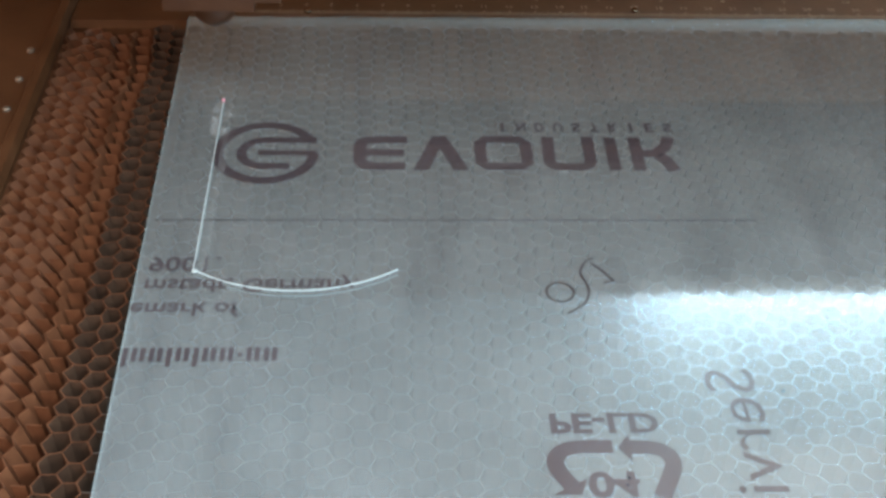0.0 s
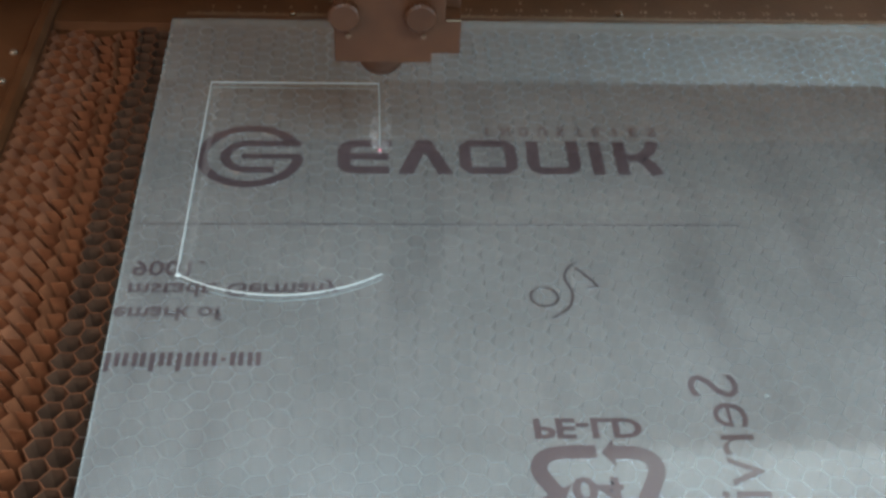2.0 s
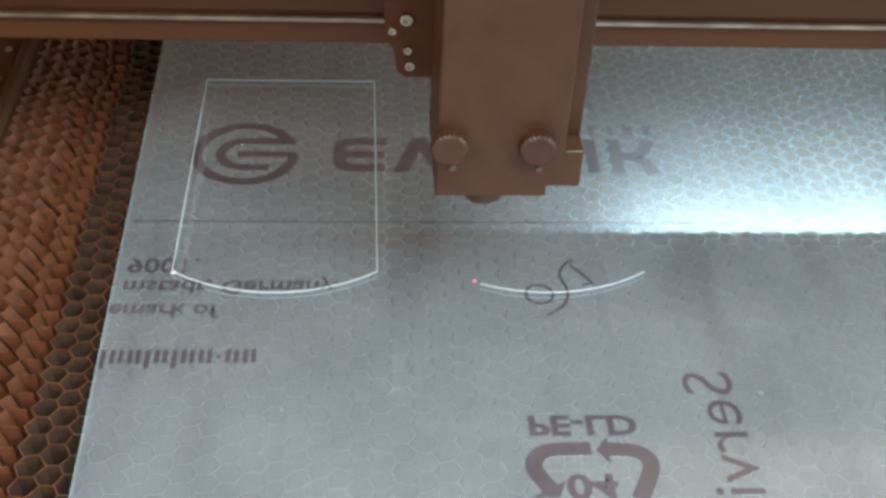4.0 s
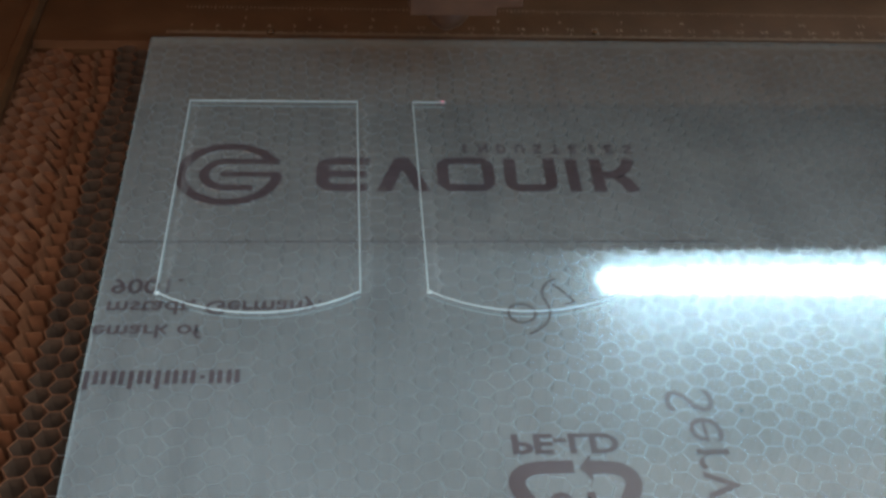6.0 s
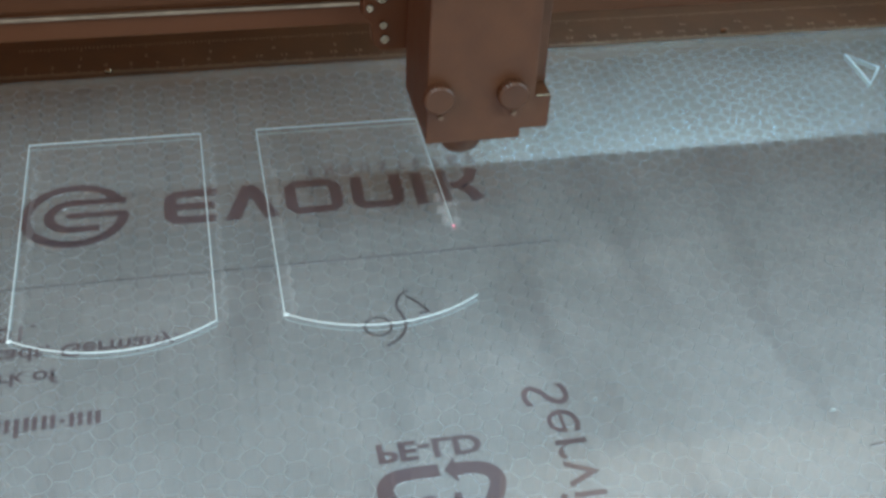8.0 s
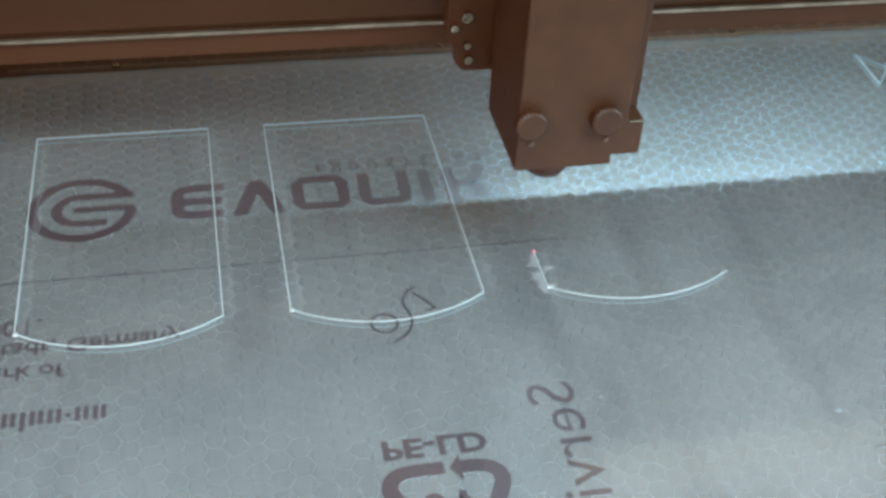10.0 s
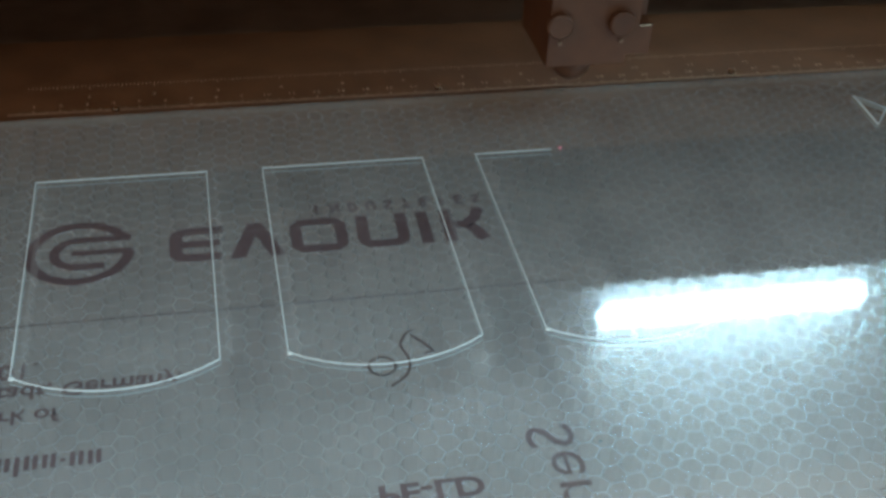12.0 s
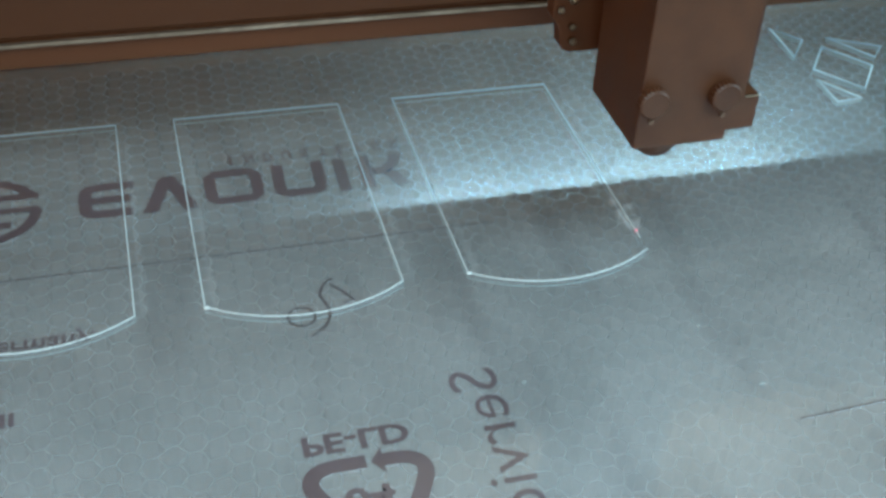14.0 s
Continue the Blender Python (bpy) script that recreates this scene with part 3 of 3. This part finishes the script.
def build_cuts():
    rng = random.Random(17)
    for k in range(3):
        c = thing("cut_outline", "pale melted cut line of a round-ended plate in the acrylic", "cut line", group="cut outlines")
        pts = outline(k)
        for a, b in zip(pts, pts[1:]):
            if a[0] > 14.0:
                continue
            cx, cy = (a[1] + b[1]) / 2, (a[2] + b[2]) / 2
            ang = math.degrees(math.atan2(b[2] - a[2], b[1] - a[1]))
            half = math.hypot(b[1] - a[1], b[2] - a[2]) / 2 + 0.0001
            # two bright melted rims with a faint frosted wall between them
            bm = bmesh.new()
            box(bm, -half, half, -0.00017, 0.00017, -0.0002, 0.0002)
            box(bm, -half, half, -0.00016, 0.00016, -0.0023, -0.0020)
            n = len(bm.faces)
            box(bm, -half, half, -0.00008, 0.00008, -0.0020, -0.0002)
            bm.faces.ensure_lookup_table()
            for f in bm.faces[n:]:
                f.material_index = 1
            # beside the straight sides pale residue fills the edges of the cells
            if abs(abs(ang) - 90) < 1:
                side = -1 if ang > 0 else 1
                d0, d1 = 0.0018 + 0.0004 * rng.random(), 0.0036 + 0.0012 * rng.random()
                ys = [side * v for v in (d0, d0, d1 - 0.0008, d1, d1 - 0.0007)]
                f = bm.faces.new([bm.verts.new((u * half, v, 0.00016)) for u, v in zip((-1, 1, 1, 0.1, -1), ys)])
                f.material_index = 2
                f.normal_update()
                if f.normal.z < 0:
                    f.normal_flip()
            ob = part("kerf", bm, [KERF, WALLED, RESIDUE], c, at=pose(cx, cy, 0, 0, 0, ang))
            KERFS.append((ob, b[0], (cx, cy, ang)))
        # small pale drop in place of the glint where the beam turned
        bm = bmesh.new()
        bmesh.ops.create_icosphere(bm, subdivisions=2, radius=0.0008)
        for v in bm.verts:
            v.co = Vector((v.co.x * 1.2, v.co.y, v.co.z * 0.5))
        at = (LEFT[k] + 0.0004, BOTTOM - 0.0004, 0.0)
        KERFS.append((part("corner_glint", bm, KERF, c, "bright glint at the corner of the cut", smooth=True, at=pose(*at)), TIMES[k][1], at))


# ---------------------------------------------------------------- gantry, head, lamp
def build_gantry():
    g = thing("laser_gantry", "brown lacquered gantry beam carrying the laser head over the bed", "gantry")
    bm = extrude_profile(bmesh.new(), [(0.0480, 0.052), (0.0738, 0.052), (0.0738, 0.0485), (0.0771, 0.0485), (0.0771, 0.105), (0.072, 0.1088), (0.0328, 0.1088), (0.0328, 0.101), (0.0462, 0.0635), (0.0480, 0.0615)],
                         "x", -0.195, 0.615, 0.0006)
    part("rail", bm, BEAM, g)
    bm = extrude_profile(bmesh.new(), [(0.0460, 0.0598), (0.0479, 0.0598), (0.0479, 0.0611), (0.0460, 0.0611)], "x", -0.195, 0.615, 0.0004)
    part("guide_strip", bm, STRIP, g, "thin shiny guide strip along the beam")
    return g


def build_head(gantry):
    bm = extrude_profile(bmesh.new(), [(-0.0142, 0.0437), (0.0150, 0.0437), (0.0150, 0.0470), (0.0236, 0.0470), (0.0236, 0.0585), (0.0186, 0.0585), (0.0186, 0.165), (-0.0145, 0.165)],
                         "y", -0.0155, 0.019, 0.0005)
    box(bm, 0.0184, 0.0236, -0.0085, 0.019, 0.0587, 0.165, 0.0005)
    h = part("laser_head", bm, HEAD, gantry, "black laser head browned by haze, with knurled thumb screws")
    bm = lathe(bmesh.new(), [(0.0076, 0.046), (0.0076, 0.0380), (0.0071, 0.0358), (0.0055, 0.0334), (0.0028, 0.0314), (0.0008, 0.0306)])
    part("nozzle", bm, HEAD, h, "rounded haze-browned nozzle", smooth=True)
    for x in (-0.0112, 0.0112):
        bm = bmesh.new()
        n = 48
        prof = []
        for y, rr in ((-0.0192, 0.0040), (-0.0187, 0.0046), (-0.0165, 0.0046), (-0.0155, 0.0040)):
            prof.append([(x + (rr + (0.00018 if k % 2 else -0.00018)) * math.cos(2 * math.pi * k / n), y,
                          0.0605 + (rr + (0.00018 if k % 2 else -0.00018)) * math.sin(2 * math.pi * k / n)) for k in range(n)])
        rings = [[bm.verts.new(p) for p in ring] for ring in prof]
        for a, b in zip(rings, rings[1:]):
            for k in range(n):
                bm.faces.new((a[k], a[(k + 1) % n], b[(k + 1) % n], b[k]))
        bm.faces.new(rings[0])
        bmesh.ops.recalc_face_normals(bm, faces=bm.faces[:])
        part("thumb_screw", bm, KNOB, h, "knurled haze-browned thumb screw")
        bm = lathe(bmesh.new(), [(0.0008, -0.0163), (0.0008, -0.0150)], "y", (x + 0.0012, 0, 0.0530), 12)
        part("set_screw", bm, DULL, h, "small bright set screw")
    # thin steel strip that stands in for the highlight along the ledge
    bm = box(bmesh.new(), 0.0190, 0.0232, -0.0158, -0.0152, 0.0582, 0.0587)
    part("ledge_glint", bm, STEEL, h)
    # carriage plate behind the body with its bolts
    bm = extrude_profile(bmesh.new(), [(-0.0235, 0.0555), (-0.021, 0.0535), (0.030, 0.0535), (0.030, 0.12), (-0.027, 0.12), (-0.027, 0.066), (-0.0245, 0.0625)], "y", 0.0265, 0.0325, 0.0005)
    part("carriage_plate", bm, BEAM, h)
    bm = box(bmesh.new(), -0.010, 0.018, 0.0185, 0.027, 0.055, 0.12)
    part("spacer", bm, BEAM, h)
    for x, z, r in ((-0.0212, 0.0725, 0.0017), (-0.0250, 0.0690, 0.0011), (-0.0206, 0.0630, 0.0011), (-0.0200, 0.0580, 0.0013)):
        bm = lathe(bmesh.new(), [(r * 0.5, 0.0258), (r * 0.55, 0.0250), (r, 0.0250), (r, 0.0268)], "y", (x, 0, z), 18)
        part("bolt", bm, STEEL, h, "worn steel bolt head")
    bm = lathe(bmesh.new(), [(0.0005, 0.0004), (0.0005, 0.0006)], "z", (0, 0, 0), 12)
    part("laser_spot", bm, SPOT, h, "pinkish red glowing laser spot")
    return h


def build_lamp():
    l = thing("light_bar", "lit slim white light bar in a channel under the machine's hood", "lamp")
    y, z = 0.145, 0.2102
    bm = box(bmesh.new(), 0.203, 0.449, y - 0.0016, y + 0.0016, z - 0.0008, z)
    part("light_strip", bm, TUBE, l, "glowing bluish white strip")
    # channel that holds the strip, with a lip that keeps its light off the hood
    bm = extrude_profile(bmesh.new(), [(y - 0.0022, z + 0.0004), (y + 0.0060, z + 0.0004), (y + 0.0060, z + 0.0120), (y - 0.0280, z + 0.0120), (y - 0.0280, z + 0.0106), (y - 0.0022, z + 0.0106)],
                         "x", 0.199, 0.453, 0.0003)
    part("channel", bm, MATTE_SHADE, l, "matte dark brown channel with a long lip")
    for x0, x1 in ((0.194, 0.1988), (0.4532, 0.458)):
        part("end_cap", box(bmesh.new(), x0, x1, y - 0.0062, y + 0.0062, z - 0.0004, z + 0.0122, 0.0006), MATTE_SHADE, l)
    for x in (0.215, 0.325, 0.435):
        part("hanger", box(bmesh.new(), x - 0.004, x + 0.004, y - 0.001, y + 0.001, z + 0.0122, 0.2548), FRAME, l)
    return l


RULER_X0, CM = -0.0157, 0.010225


def build_ruler_marks(rail):
    """Engraved scale on the back rail: millimetre ticks, centimetre numbers, inch numbers."""
    z = -0.0033
    bm = bmesh.new()
    for k in range(1, 440):
        x = RULER_X0 + k * CM / 10
        ln = 0.0036 if k % 10 == 0 else 0.0029 if k % 5 == 0 else 0.0022
        polygon(bm, [(x - 0.0002, 0.0548), (x + 0.0002, 0.0548), (x + 0.0002, 0.0548 + ln), (x - 0.0002, 0.0548 + ln)], z)
    for k in range(1, 16 * 17):
        x = 0.1445 - 6 * 0.0258 + k * 0.0258 / 16
        ln = 0.0036 if k % 16 == 0 else 0.0026 if k % 4 == 0 else 0.0018
        polygon(bm, [(x - 0.00015, 0.078 - ln), (x + 0.00015, 0.078 - ln), (x + 0.00015, 0.078), (x - 0.00015, 0.078)], z)
    ob = part("ruler_tick", bm, MARK, rail)
    tagged(ob, "fine engraved ruler ticks", kind="stuff")

    def digits(text, x, y, size):
        cu = bpy.data.curves.new("ruler_number", "FONT")
        cu.body, cu.resolution_u, cu.align_x, cu.size = text, 1, "CENTER", size
        tmp = new("ruler_number", cu)
        me = bpy.data.meshes.new_from_object(tmp.evaluated_get(bpy.context.evaluated_depsgraph_get()))
        bpy.data.objects.remove(tmp)
        me.materials.clear()
        for v in me.vertices:
            v.co = (v.co.x + x, v.co.y + y, z)
        print_part("ruler_number", me, MARK, rail)
    for n in range(1, 44):
        digits(str(n), RULER_X0 + n * CM, 0.0605, 0.0036)
    for n in range(1, 17):
        digits(str(n), 0.1445 + (n - 6) * 0.0258, 0.0668, 0.0036)
    for x, y in ((0.0262, 0.0560), (0.2891, 0.0588), (0.158, 0.0590), (-0.0755, 0.0242), (-0.0752, -0.0155), (-0.0753, 0.004)):
        bm = lathe(bmesh.new(), [(0.0014, -0.0036), (0.0014, -0.0026), (0.0010, -0.0022), (0.0003, -0.0022)], "z", (x, y, 0), 16)
        part("rail_screw", bm, STRIP if x < 0 else STEEL, rail, "bright screw head")


VAPOUR = film_material("pale_vapour", (0.85, 0.88, 0.9), (0.95, 0.97, 0.98), 0.93, (1, 1, 1), 0.3, gloss=False)


def build_vapour():
    """Ragged patch of pale vapour that fills cells on both sides of the fresh cut."""
    rng = random.Random(21)
    v = thing("vapour_puff", "thin pale vapour trailing the laser cut", "vapour")
    for k in range(9):
        y = (k - 4) * 0.0022
        for side in (-1, 1):
            if rng.random() < (0.15 if side < 0 else 0.6):
                continue
            w = 0.0036 * (1 - abs(k - 4) / 7) * rng.uniform(0.6, 1.3)
            bm = bmesh.new()
            pts = [(side * 0.0006, y - 0.0011), (side * (0.0006 + w * 0.8), y - 0.0010), (side * (0.0006 + w * 1.2), y), (side * (0.0006 + w * 0.7), y + 0.0010), (side * 0.0006, y + 0.0011)]
            extrude_profile(bm, pts if side > 0 else pts[::-1], "z", 0.00015, 0.0003)
            part("wisp", bm, VAPOUR, v)
    return v


def motions():
    step = [round(0.1 * k, 1) for k in range(141)]
    at = {t: beam_at(t) for t in step}
    walk(HEAD_OB, [(t, pose(at[t][0], 0, 0)) for t in step])
    walk(GANTRY, [(t, pose(0, at[t][1], 0)) for t in step])
    rows = []
    for t in step:
        (x, y), (px, py) = at[t], beam_at(t - 0.28)
        back = 1.0 if abs(y - py) > abs(x - px) and abs(x - px) < 0.004 else 0.0
        rows.append((t, pose(x, y + (math.copysign(0.011, py - y) if back else 0.0), 0.0 if back else -0.05)))
    walk(VAPOUR_OB, rows)
    # each length of kerf opens as the beam passes it; until then it lies under the tray
    for ob, t, (x, y, ang) in KERFS:
        if t <= 0.05:
            continue
        low, high = pose(x, y, -0.045, 0, 0, ang), pose(x, y, 0, 0, 0, ang)
        rows = [(0.0, low)]
        if t > 0.2:
            rows.append((t - 0.14, low))
        rows.append((min(t - 0.02, 13.98), high))
        rows.append((14.0, high))
        walk(ob, rows)


build_room()
build_machine()
BED = build_bed()
build_ruler_marks([o for o in BED.children if o.name.startswith("ruler_rail")][0])
build_sheet()
GANTRY = build_gantry()
HEAD_OB = build_head(GANTRY)
build_lamp()
build_cuts()
VAPOUR_OB = build_vapour()
motions()
